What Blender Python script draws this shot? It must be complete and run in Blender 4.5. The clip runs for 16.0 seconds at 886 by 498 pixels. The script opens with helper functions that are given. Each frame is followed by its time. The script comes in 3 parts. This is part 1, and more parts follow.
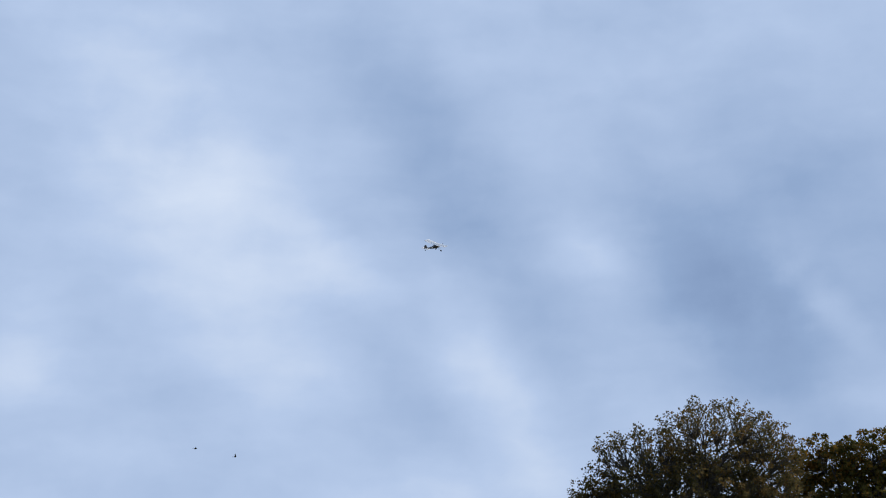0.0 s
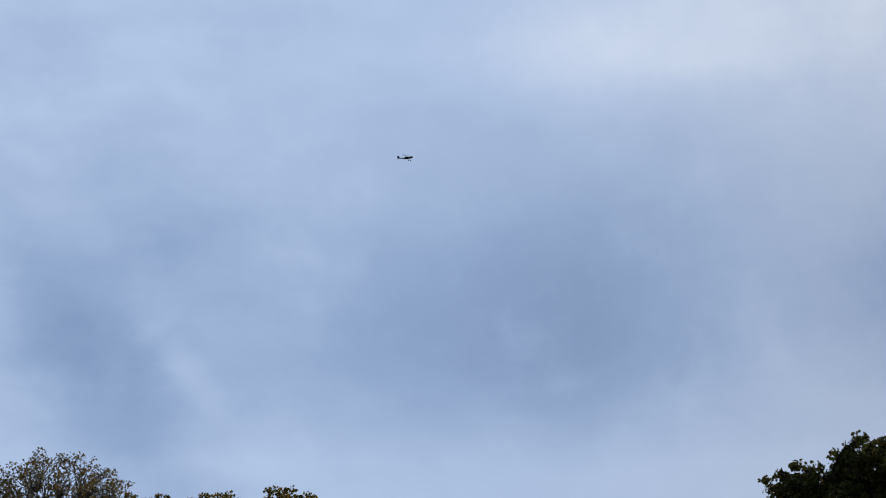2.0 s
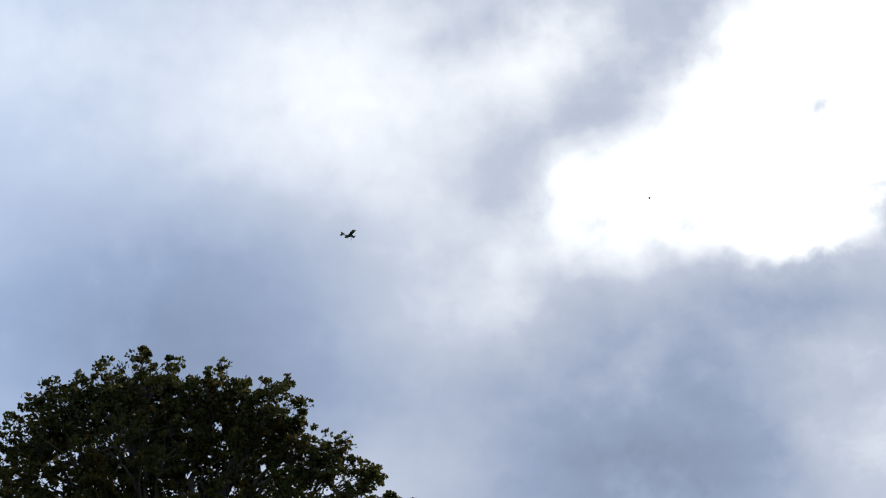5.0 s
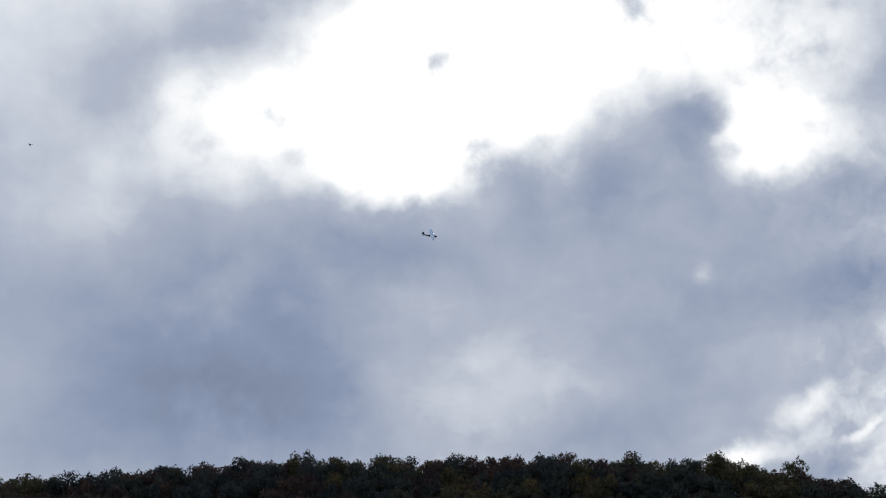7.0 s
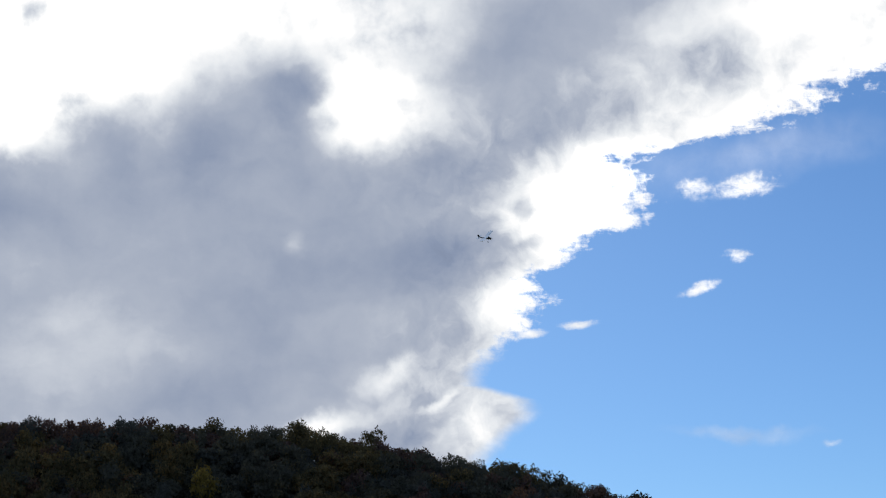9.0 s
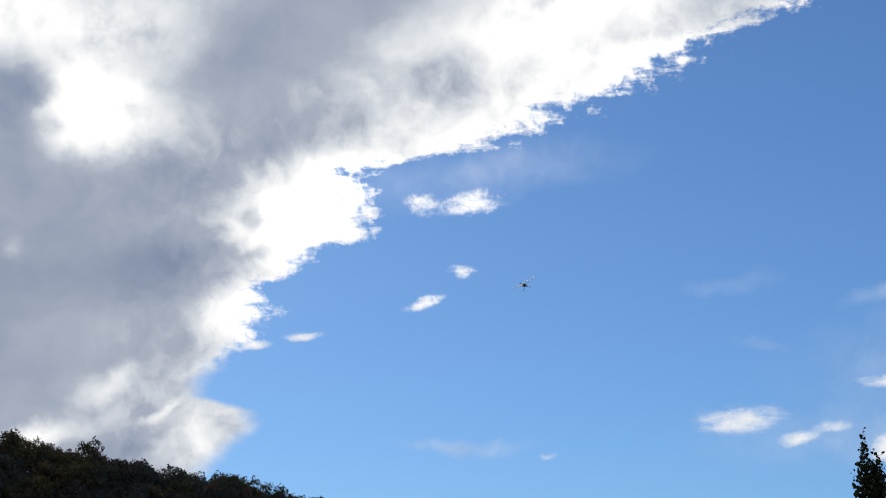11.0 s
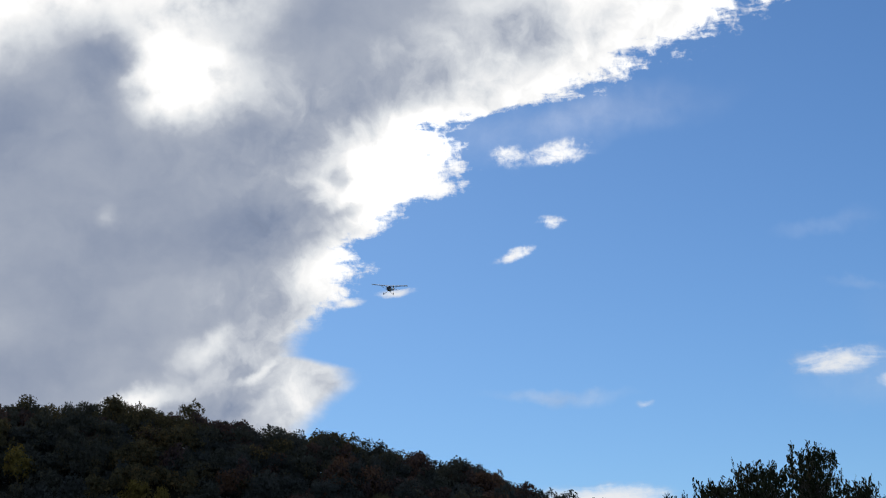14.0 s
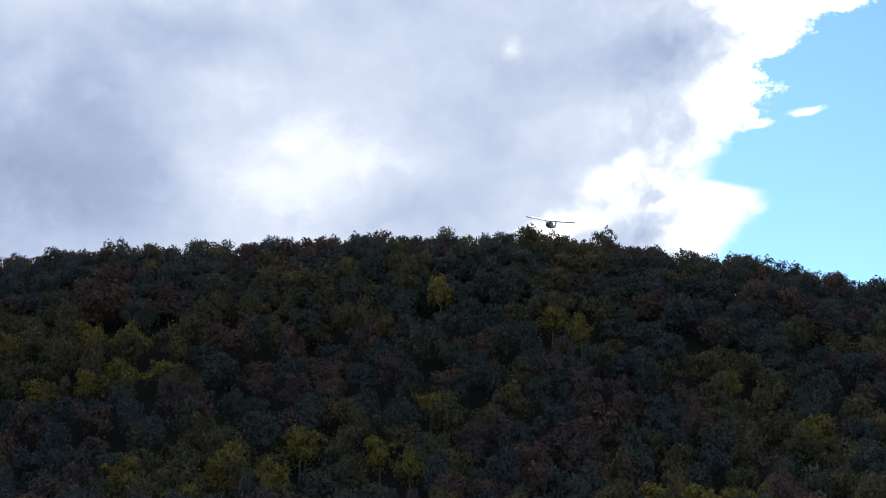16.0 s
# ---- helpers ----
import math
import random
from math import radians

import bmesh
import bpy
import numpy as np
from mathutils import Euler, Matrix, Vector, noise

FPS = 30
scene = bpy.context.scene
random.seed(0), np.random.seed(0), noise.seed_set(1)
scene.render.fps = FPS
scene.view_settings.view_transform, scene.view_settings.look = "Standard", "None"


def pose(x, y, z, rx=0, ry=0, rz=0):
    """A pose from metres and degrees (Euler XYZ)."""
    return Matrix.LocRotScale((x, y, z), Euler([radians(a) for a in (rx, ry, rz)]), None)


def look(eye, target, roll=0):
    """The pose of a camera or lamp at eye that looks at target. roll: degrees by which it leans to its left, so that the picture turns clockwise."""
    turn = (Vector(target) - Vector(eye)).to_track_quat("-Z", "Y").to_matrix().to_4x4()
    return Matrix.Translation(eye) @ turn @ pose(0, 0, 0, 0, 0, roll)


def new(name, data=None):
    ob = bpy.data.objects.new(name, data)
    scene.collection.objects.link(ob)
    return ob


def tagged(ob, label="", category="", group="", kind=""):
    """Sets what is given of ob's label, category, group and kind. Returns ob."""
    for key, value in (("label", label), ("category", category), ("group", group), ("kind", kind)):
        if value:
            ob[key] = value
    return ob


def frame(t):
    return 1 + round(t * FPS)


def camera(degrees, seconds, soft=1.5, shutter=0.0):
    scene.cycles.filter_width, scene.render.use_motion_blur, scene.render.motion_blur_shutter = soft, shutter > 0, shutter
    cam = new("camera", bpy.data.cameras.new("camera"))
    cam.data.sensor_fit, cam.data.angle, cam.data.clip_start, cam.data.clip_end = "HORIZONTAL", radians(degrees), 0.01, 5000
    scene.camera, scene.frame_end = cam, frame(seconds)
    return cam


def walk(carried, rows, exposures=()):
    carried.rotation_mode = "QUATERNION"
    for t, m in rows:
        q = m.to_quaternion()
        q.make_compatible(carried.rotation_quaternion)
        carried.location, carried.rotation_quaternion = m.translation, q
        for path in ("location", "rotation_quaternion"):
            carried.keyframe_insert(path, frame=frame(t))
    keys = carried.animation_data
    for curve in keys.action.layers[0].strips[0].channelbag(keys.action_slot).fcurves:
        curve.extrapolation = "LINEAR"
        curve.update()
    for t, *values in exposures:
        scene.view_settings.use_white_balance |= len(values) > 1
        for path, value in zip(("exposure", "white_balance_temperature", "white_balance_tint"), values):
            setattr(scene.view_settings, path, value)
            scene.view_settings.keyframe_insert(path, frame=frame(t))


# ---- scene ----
import itertools
# The camera stands in a field, turned from left to right after the model aeroplane.
EYE = (0.0, 0.0, 1.6)
cam = camera(30.26, 16.0, soft=1.2)


def aim(yaw, pitch, roll):
    """A camera pose: compass yaw to the right of +y, pitch above the horizon, roll."""
    return pose(*EYE, 90 + pitch, 0, -yaw) @ pose(0, 0, 0, 0, 0, roll)


PATH = [
    (0, 0.01, 16.42, 0.66),
    (0.5, 7.31, 16.30, 0.31),
    (1, 12.61, 16.83, 0.48),
    (1.5, 17.83, 18.27, -0.22),
    (2, 22.85, 18.61, 0.36),
    (2.5, 28.63, 18.09, 3.13),
    (3, 34.43, 18.64, 2.03),
    (3.5, 38.71, 20.46, 1.82),
    (4, 43.28, 22.06, 1.14),
    (4.5, 49.53, 21.73, 0.20),
    (5, 54.81, 20.07, -0.76),
    (5.2, 57.04, 19.60, -0.92),
    (7.3, 71.48, 17.63, 2.62),
    (7.5, 72.85, 17.58, 2.64),
    (8, 76.47, 17.43, 1.98),
    (8.5, 80.54, 17.13, 1.43),
    (9, 84.51, 16.94, 0.74),
    (9.5, 87.95, 16.87, 0.28),
    (10, 90.23, 17.01, -0.35),
    (10.2, 91.68, 17.12, -0.58),
    (12.3, 98.08, 17.89, -1.50),
    (12.5, 99.48, 17.96, -2.21),
    (13, 98.19, 17.87, -2.32),
    (13.5, 94.54, 17.24, -1.90),
    (14, 91.17, 15.79, -2.02),
    (14.5, 86.69, 14.44, -2.19),
    (15, 82.46, 13.09, -1.80),
    (15.5, 78.94, 11.64, -1.64),
    (16, 76.43, 10.09, -1.09),
]
EXPOSURE = [(0, 0.06), (0.5, 0.05), (1, 0.03), (1.5, 0.03), (2, 0.03), (2.5, 0.14), (3, 0.28), (3.5, 0.45), (4.2, 0.44), (5, 0.34), (7.3, 0.03), (8, 0.03), (9, 0.0), (14.5, -0.13), (15, -0.04), (15.5, 0.32), (16, 0.78)]
walk(cam, [(t, aim(a, b, c)) for t, a, b, c in PATH], EXPOSURE)

# ---- daylight: a low autumn sun behind broken cloud ----
SUN_AZ, SUN_EL = 79.0, 27.0
sun = new("sun", bpy.data.lights.new("sun", "SUN"))
sun.data.energy, sun.data.angle, sun.data.color = 4.2, radians(5), (1.0, 0.95, 0.87)
_d = Vector((math.sin(radians(SUN_AZ)) * math.cos(radians(SUN_EL)), math.cos(radians(SUN_AZ)) * math.cos(radians(SUN_EL)), math.sin(radians(SUN_EL))))
sun.matrix_world = look(_d * 200, (0, 0, 0))


class Graph:
    """Short hand for a node tree."""

    def __init__(self, tree):
        self.tree, self.nodes = tree, tree.nodes
        self.nodes.clear()

    def add(self, kind, **settings):
        n = self.nodes.new(kind)
        for key, value in settings.items():
            setattr(n, key, value)
        return n

    def link(self, a, b):
        self.tree.links.new(a, b)

    def put(self, socket, v):
        if isinstance(v, bpy.types.NodeSocket):
            self.link(v, socket)
        else:
            socket.default_value = v

    def math(self, op, a, b=0.0, c=0.0, clamp=False):
        n = self.add("ShaderNodeMath", operation=op, use_clamp=clamp)
        for s, v in zip(n.inputs, (a, b, c)):
            self.put(s, v)
        return n.outputs[0]

    def vmath(self, op, a, b=(0, 0, 0), scale=1.0):
        n = self.add("ShaderNodeVectorMath", operation=op)
        self.put(n.inputs[0], a)
        self.put(n.inputs[1], b)
        if op == "SCALE":
            self.put(n.inputs[3], scale)
        return n.outputs[0]

    def noise(self, vec, scale, detail=4.0, rough=0.5, lac=2.0, warp=0.0, color=False):
        n = self.add("ShaderNodeTexNoise")
        if vec is not None:
            self.link(vec, n.inputs["Vector"])
        for key, v in (("Scale", scale), ("Detail", detail), ("Roughness", rough), ("Lacunarity", lac), ("Distortion", warp)):
            n.inputs[key].default_value = v
        return n.outputs["Color" if color else "Fac"]

    def span(self, v, a, b, c=0.0, d=1.0, smooth=True):
        n = self.add("ShaderNodeMapRange", interpolation_type="SMOOTHSTEP" if smooth else "LINEAR")
        for s, x in zip(n.inputs, (v, a, b, c, d)):
            self.put(s, x)
        return n.outputs[0]

    def mix(self, fac, a, b, blend="MIX"):
        n = self.add("ShaderNodeMix", data_type="RGBA", blend_type=blend)
        self.put(n.inputs[0], fac)
        for i, v in ((6, a), (7, b)):
            self.put(n.inputs[i], v if isinstance(v, bpy.types.NodeSocket) else (*v, 1.0))
        return n.outputs[2]

    def ramp(self, fac, stops, interpolation="LINEAR"):
        n = self.add("ShaderNodeValToRGB")
        n.color_ramp.interpolation = interpolation
        e = n.color_ramp.elements
        while len(e) < len(stops):
            e.new(0.5)
        for el, (p, c) in zip(e, stops):
            el.position, el.color = p, (*c, 1.0)
        self.link(fac, n.inputs[0])
        return n.outputs[0]

    def bump(self, at, uv, rx, ry, turn, amount):
        """A soft-edged oval heap of cloud of the given height, round a direction in degrees."""
        m = self.add("ShaderNodeMapping", vector_type="TEXTURE")
        self.link(uv, m.inputs[0])
        m.inputs[1].default_value = (*at, 0)
        m.inputs[2].default_value = (0, 0, radians(turn))
        m.inputs[3].default_value = (rx, ry, 1)
        g = self.add("ShaderNodeTexGradient", gradient_type="SPHERICAL")
        self.link(m.outputs[0], g.inputs[0])
        return self.span(g.outputs["Fac"], 0, 1, 0, amount)

    def heap(self, blobs, uv, start=0.0):
        total = start
        for az, el, rx, ry, turn, amount in blobs:
            total = self.math("ADD", self.bump((az, el), uv, rx, ry, turn, amount), total)
        return total


# Heaps of thicker (dark, below zero) and thinner (bright) cloud: azimuth, height, half width, half height, turn, amount, in degrees.
THIN_LEFT = [
    (-9.0, 17.9, 12.46, 5.68, -55, 0.17),
    (-3.7, 15.6, 4.36, 1.73, -45, 0.12),
    (5.3, 16.6, 3.35, 1.73, -50, 0.05),
    (2.4, 10.7, 6.54, 2.22, -60, 0.13),
    (-14.5, 12.3, 2.53, 3.21, 0, 0.14),
    (1.4, 8.2, 8.73, 2.22, 0, 0.1),
    (28.9, 25.3, 9.01, 3.7, 0, 0.14),
    (4.6, 15.6, 2.82, 3.46, 0, 0.06),
    (13.7, 14.1, 2.8, 0.86, -45, 0.1),
    (30.9, 10.9, 9.56, 2.22, 0, 0.06),
    (38.9, 26.2, 16.52, 6.17, 0, 0.15),
    (48.6, 24.2, 9.48, 7.41, 0, 0.08),
    (51.5, 21.2, 9.27, 9.88, 0, 0.1),
    (32.4, 17.5, 5.96, 4.69, 0, 0.04),
]
THIN_MIDDLE = [
    (53.0, 25.2, 6.4, 4.4, 0, 0.03),
    (57.0, 18.9, 1.83, 3.21, -15, 0.1),
    (69.3, 13.2, 6.6, 4.69, 0, 0.13),
    (87.3, 24.6, 9.51, 4.94, 0, 0.14),
    (52.4, 18.8, 8.61, 6.42, 0, 0.16),
    (49.2, 12.5, 11.39, 3.7, 0, 0.12),
    (59.5, 22.7, 3.21, 1.73, 30, 0.2),
    (68.5, 15.9, 3.6, 1.6, 15, 0.12),
    (71.0, 14.3, 2.2, 1.1, 5, 0.07),
    (73.8, 12.6, 4.2, 1.7, 10, 0.10),
    (59.7, 20.9, 4.13, 2.12, 25, 0.16),
    (79.2, 16.9, 0.57, 0.74, 0, 0.18),
    (60.9, 20.9, 3.97, 4.2, 0, 0.2),
    (84.7, 21.5, 3.98, 1.98, 15, 0.24),
    (81.2, 14.4, 4.08, 1.98, 0, 0.1),
]
SUNLIT = [
    (52.4, 26.8, 9.5, 6.6, 0, 0.17),
    (63.7, 22.5, 6.95, 3.21, 30, 0.2),
    (71.1, 24.7, 8.16, 7.41, 0, 0.3),
    (67.5, 23.5, 10.24, 5.68, 20, 0.65),
    (70.3, 26.5, 8.28, 4.94, 0, 0.4),
    (66.9, 21.8, 5.59, 3.95, 0, 0.62),
    (75.4, 25.7, 13.15, 3.7, 0, 0.75),
    (81.3, 21.5, 3.72, 2.72, -20, 0.5),
    (88.5, 18.6, 4.95, 2.47, 30, 0.5),
    (82.6, 12.7, 1.77, 0.74, 25, 0.4),
    (85.5, 10.7, 4.52, 1.48, 10, 0.4),
    (80.6, 10.7, 2.26, 0.74, 10, 0.3),
    (100.2, 25.8, 13.17, 3.7, 18, 0.75),
    (90.1, 19.3, 4.71, 2.22, 35, 0.3),
    (72.6, 22.2, 6.4, 2.96, 0, 0.45),
    (82.1, 23.0, 4.83, 3.46, 0, 0.35),
    (82.0, 21.4, 3.6, 2.2, -30, 0.2),
    (81.0, 12.6, 2.17, 0.87, 15, 0.08),
    (67.6, 20.6, 3.0, 2.1, 0, 0.3),
    (86.5, 14.9, 2.2, 1.06, 30, 0.3),
    (84.4, 11.7, 1.18, 0.35, 30, 0.3),
    (82.3, 11.5, 2.8, 1.3, 20, 0.22),
    (80.3, 10.5, 2.3, 0.9, 10, 0.22),
    (85.6, 13.6, 3.2, 1.9, 30, 0.2),
]
DARK = [
    (10.5, 16.0, 10.0, 10.0, 0, -0.09),
    (0.3, 18.6, 12.51, 3.46, -55, -0.19),
    (10.1, 14.6, 10.21, 3.21, -50, -0.16),
    (-2.0, 12.5, 4.3, 1.98, -45, -0.1),
    (10.4, 15.0, 6.65, 2.96, -50, -0.1),
    (21.2, 15.9, 16.69, 5.68, 0, -0.13),
    (26.1, 15.6, 14.1, 4.94, 10, -0.1),
    (59.2, 26.8, 7.2, 3.46, 35, 0.22),
    (45.9, 16.8, 12.9, 6.4, 0, -0.41),
    (49.7, 20.3, 6.85, 3.7, 0, -0.16),
    (51.0, 14.6, 5.1, 3.95, 0, -0.1),
    (15.7, 20.7, 8.71, 4.2, 0, -0.08),
    (28.4, 17.4, 13.5, 10.4, 0, -0.19),
    (66.1, 18.8, 4.44, 1.98, -15, -0.16),
    (56.1, 15.1, 6.65, 2.22, 15, -0.08),
    (64.0, 12.2, 7.07, 1.98, 0, -0.06),
    (86.1, 23.2, 6.72, 2.72, 50, -0.22),
    (76.6, 18.2, 8.58, 4.69, -10, -0.06),
]
RIMDARK = [
    (75.3, 21.0, 2.12, 2.96, 0, -0.2),
    (72.3, 20.2, 1.84, 2.22, 0, -0.2),
    (69.0, 24.6, 1.27, 0.93, 0, -0.85),
    (63.3, 15.8, 9.75, 6.17, 0, -0.2),
    (61.4, 11.6, 9.85, 4.69, 0, -0.28),
    (75.4, 11.9, 6.06, 1.73, 0, -0.1),
    (85.0, 16.8, 6.19, 1.61, 25, -0.15),
    (78.6, 21.5, 1.59, 1.73, 0, -0.22),
    (89.3, 25.0, 5.45, 2.72, 30, -0.12),
    (83.6, 10.5, 2.01, 0.99, 10, -0.35),
    (94.7, 23.4, 2.42, 1.48, 0, -0.35),
    (80.3, 21.4, 1.19, 0.54, 0, -0.25),
    (58.7, 24.0, 6.76, 2.96, 20, -0.06),
    (87.6, 18.5, 0.95, 0.85, 0, -0.55),
    (88.4, 17.4, 2.07, 0.44, 38, -0.4),
    (86.3, 11.0, 3.02, 1.48, 0, -0.3),
    (64.3, 21.2, 1.59, 1.48, 0, -0.15),
    (72.3, 21.3, 2.28, 2.12, 0, -0.15),
    (77.2, 20.8, 3.6, 2.9, 0, -0.08),
    (79.3, 22.6, 1.46, 0.97, 40, -0.3),
    (79.4, 15.4, 4.6, 3.1, 30, -0.1),
    (86.0, 16.6, 2.4, 1.5, 35, -0.1),
    (85.4, 20.7, 4.75, 1.54, 25, -0.05),
    (85.6, 13.6, 2.2, 1.06, 30, -0.12),
]
SCRAPS = [
    (95.6, 18.9, 2.09, 0.64, 8, 0.95),
    (93.6, 18.9, 1.04, 0.69, 0, 0.7),
    (95.2, 16.6, 0.88, 0.4, 0, 0.95),
    (93.8, 15.5, 1.18, 0.37, 18, 1.0),
    (89.4, 14.3, 1.15, 0.27, 3, 1.0),
    (87.7, 14.0, 1.02, 0.27, 3, 1.0),
    (104.9, 11.1, 3.0, 0.85, 4, 0.85),
    (106.6, 10.3, 1.25, 0.44, 0, 0.9),
    (114.2, 13.5, 4.2, 0.85, 3, 1.05),
    (112.3, 12.1, 2.27, 0.74, 20, 0.75),
    (115.0, 11.0, 3.4, 1.9, 0, 1.3),
    (109.8, 9.9, 1.1, 0.9, 0, 1.0),
    (109.7, 12.2, 1.77, 0.35, 3, 0.8),
    (96.7, 6.8, 3.98, 0.99, -3, 1.3),
    (107.9, 10.7, 1.51, 0.49, 10, 0.6),
    (98.1, 10.1, 0.6, 0.22, 0, 0.6),
]
HAZE = [
    (95.1, 10.4, 3.26, 0.44, 3, 0.4),
    (110.3, 15.3, 2.82, 0.49, 3, 0.22),
    (104.6, 15.6, 2.31, 0.54, 5, 0.1),
    (96.1, 19.9, 6.83, 1.48, 8, 0.2),
    (105.7, 13.6, 1.52, 0.3, 0, 0.1),
    (112.5, 12.8, 7.6, 2.96, 0, 0.25),
    (108.4, 10.6, 6.28, 1.48, 0, 0.25),
]

# The general line of the sunlit rim.
RIM = [(0.0, 90.0), (10.1, 85.6), (13.0, 86.7), (16.0, 88.7), (19.3, 92.0), (21.0, 96.3), (23.1, 102.7), (24.7, 106.5), (36.0, 136.0), (60.0, 178.0)]
# Where the cloud sheet ends against the blue: height and azimuth, in degrees.
EDGE = [(0.0, 90.0), (9.4, 86.0), (10.3, 86.8), (11.2, 87.9), (11.7, 87.7), (12.2, 85.9), (12.8, 85.9), (13.4, 86.8), (14.2, 87.7), (15.0, 88.1), (16.2, 87.9), (17.2, 89.7), (17.9, 91.8), (18.9, 92.0), (20.2, 91.6), (20.6, 94.6), (20.9, 96.5), (21.9, 98.8), (23.1, 102.7), (24.0, 104.2), (24.7, 106.5), (29.0, 118.0), (36.0, 136.0), (45.0, 155.0), (60.0, 178.0)]


def make_sky():
    world = bpy.data.worlds.new("world")
    scene.world = world
    world.use_nodes = True
    g = Graph(world.node_tree)
    way = g.add("ShaderNodeTexCoord").outputs["Generated"]
    sep = g.add("ShaderNodeSeparateXYZ")
    g.link(way, sep.inputs[0])
    az = g.math("MULTIPLY", g.math("ARCTAN2", sep.outputs[0], sep.outputs[1]), 180 / math.pi)
    el = g.math("MULTIPLY", g.math("ARCSINE", sep.outputs[2]), 180 / math.pi)
    comb = g.add("ShaderNodeCombineXYZ")
    g.link(az, comb.inputs[0])
    g.link(el, comb.inputs[1])
    uv = comb.outputs[0]
    # billows: the coordinates wander at two scales
    w1 = g.vmath("SUBTRACT", g.noise(uv, 0.16, 3, 0.5, color=True), (0.5, 0.5, 0.5))
    w2 = g.vmath("SUBTRACT", g.noise(uv, 0.55, 5, 0.55, color=True), (0.5, 0.5, 0.5))
    uw = g.vmath("ADD", g.vmath("ADD", uv, g.vmath("SCALE", w1, scale=g.span(az, 50, 70, 1.2, 2.0))), g.vmath("SCALE", w2, scale=g.span(az, 52, 72, 0.8, 1.6)))
    fine = g.math("SUBTRACT", g.noise(uv, 1.3, 8, 0.62, warp=0.4), 0.5)
    broad = g.math("SUBTRACT", g.noise(uw, 0.2, 4, 0.5), 0.5)
    streak = g.add("ShaderNodeMapping")
    g.link(uw, streak.inputs[0])
    streak.inputs[2].default_value = (0, 0, radians(-35))
    streak.inputs[3].default_value = (0.5, 1.5, 1)
    veil = g.math("SUBTRACT", g.noise(streak.outputs[0], 0.3, 5, 0.5), 0.5)

    billow = g.math("SUBTRACT", g.noise(uw, 0.75, 6, 0.55, warp=0.3), 0.5)
    # cloud sheet: to the left of its edge
    curve = g.add("ShaderNodeFloatCurve")
    pts = curve.mapping.curves[0].points
    rows = [(v / 60, (u - 60) / 120) for v, u in EDGE]
    pts[0].location, pts[1].location = rows[0], rows[-1]
    for r in rows[1:-1]:
        pts.new(*r)
    for p in pts:
        p.handle_type = "VECTOR"
    curve.mapping.update()
    g.link(g.math("DIVIDE", el, 60.0, clamp=True), curve.inputs["Value"])
    rim = g.math("MULTIPLY_ADD", curve.outputs[0], 120.0, 60.0)
    inside = g.math("SUBTRACT", rim, az)                       # degrees inside the sheet
    smooth_rim = g.ramp(g.math("DIVIDE", el, 60.0, clamp=True), [(v / 60, ((u - 60) / 120,) * 3) for v, u in RIM], "B_SPLINE")
    depth = g.math("SUBTRACT", g.math("MULTIPLY_ADD", smooth_rim, 120.0, 60.0), az)
    depth = g.math("MULTIPLY", depth, g.span(el, 14, 21, 1.25, 0.42))
    fibre = g.add("ShaderNodeMapping")
    g.link(uv, fibre.inputs[0])
    fibre.inputs[2].default_value = (0, 0, radians(-18))
    fibre.inputs[3].default_value = (0.45, 1.7, 1)
    strands = g.math("SUBTRACT", g.noise(fibre.outputs[0], 1.1, 7, 0.62, warp=0.5), 0.5)
    fluff = g.math("SUBTRACT", g.noise(uv, 3.2, 9, 0.66, warp=0.6), 0.5)
    torn = g.math("ADD", g.math("ADD", g.math("MULTIPLY", strands, 3.6), g.math("MULTIPLY", fine, 2.4)), g.math("MULTIPLY", fluff, 1.9))
    torn = g.math("MULTIPLY", torn, g.span(el, 12.4, 14.6, 0.14, 1.0))
    slope = g.span(el, 19.2, 20.6, 1.0, 0.5)
    ragged = g.math("MULTIPLY_ADD", inside, slope, torn)
    sheet = g.span(ragged, -0.35, 0.85)
    behind = g.span(az, -75, -40)
    sheet = g.math("MULTIPLY", sheet, g.math("MAXIMUM", behind, 0.7))
    # loose clouds in the blue
    scraps = g.heap(SCRAPS, g.vmath("ADD", uv, g.vmath("SCALE", w2, scale=0.7)))
    scraps_a = g.span(g.math("ADD", g.math("MULTIPLY_ADD", fluff, g.span(el, 12.5, 16.5, 0.55, 1.5), scraps), g.math("MULTIPLY", strands, 1.5)), 0.12, 1.2, 0.0, 0.96)
    scraps_a = g.math("MULTIPLY", scraps_a, g.span(scraps, 0.02, 0.45))
    haze = g.heap(HAZE, uw)
    cover = g.math("MAXIMUM", sheet, g.math("ADD", scraps_a, g.math("MULTIPLY", haze, g.math("ADD", 0.75, fine)), clamp=True))

    # brightness of the cloud, by how thick it is
    b = 0.47
    for part_of in (THIN_LEFT, THIN_MIDDLE, SUNLIT, DARK):
        b = g.heap(part_of, uw, b)
    lit_rim = g.span(g.math("MULTIPLY_ADD", broad, 3.0, depth), 3.4, 0.5, 0.0, 0.62)
    b = g.math("MULTIPLY_ADD", lit_rim, g.span(el, 12.6, 15.6, 0.4, 1.0), b)
    # added: unseen cloud overhead and behind the camera is darkened to dim the hill
    b = g.math("SUBTRACT", b, g.span(el, 29, 48, 0.0, 0.12))
    b = g.math("SUBTRACT", b, g.span(az, -20, -60, 0.0, 0.05))
    # the veil is smooth in its middle, streaked and heaped to both sides
    uneven = g.math("MAXIMUM", g.span(az, 12, 22, 1.0, 0.4), g.span(az, 50, 62, 0.4, 1.0))
    b = g.math("MULTIPLY_ADD", g.math("MULTIPLY", broad, 0.22), uneven, b)
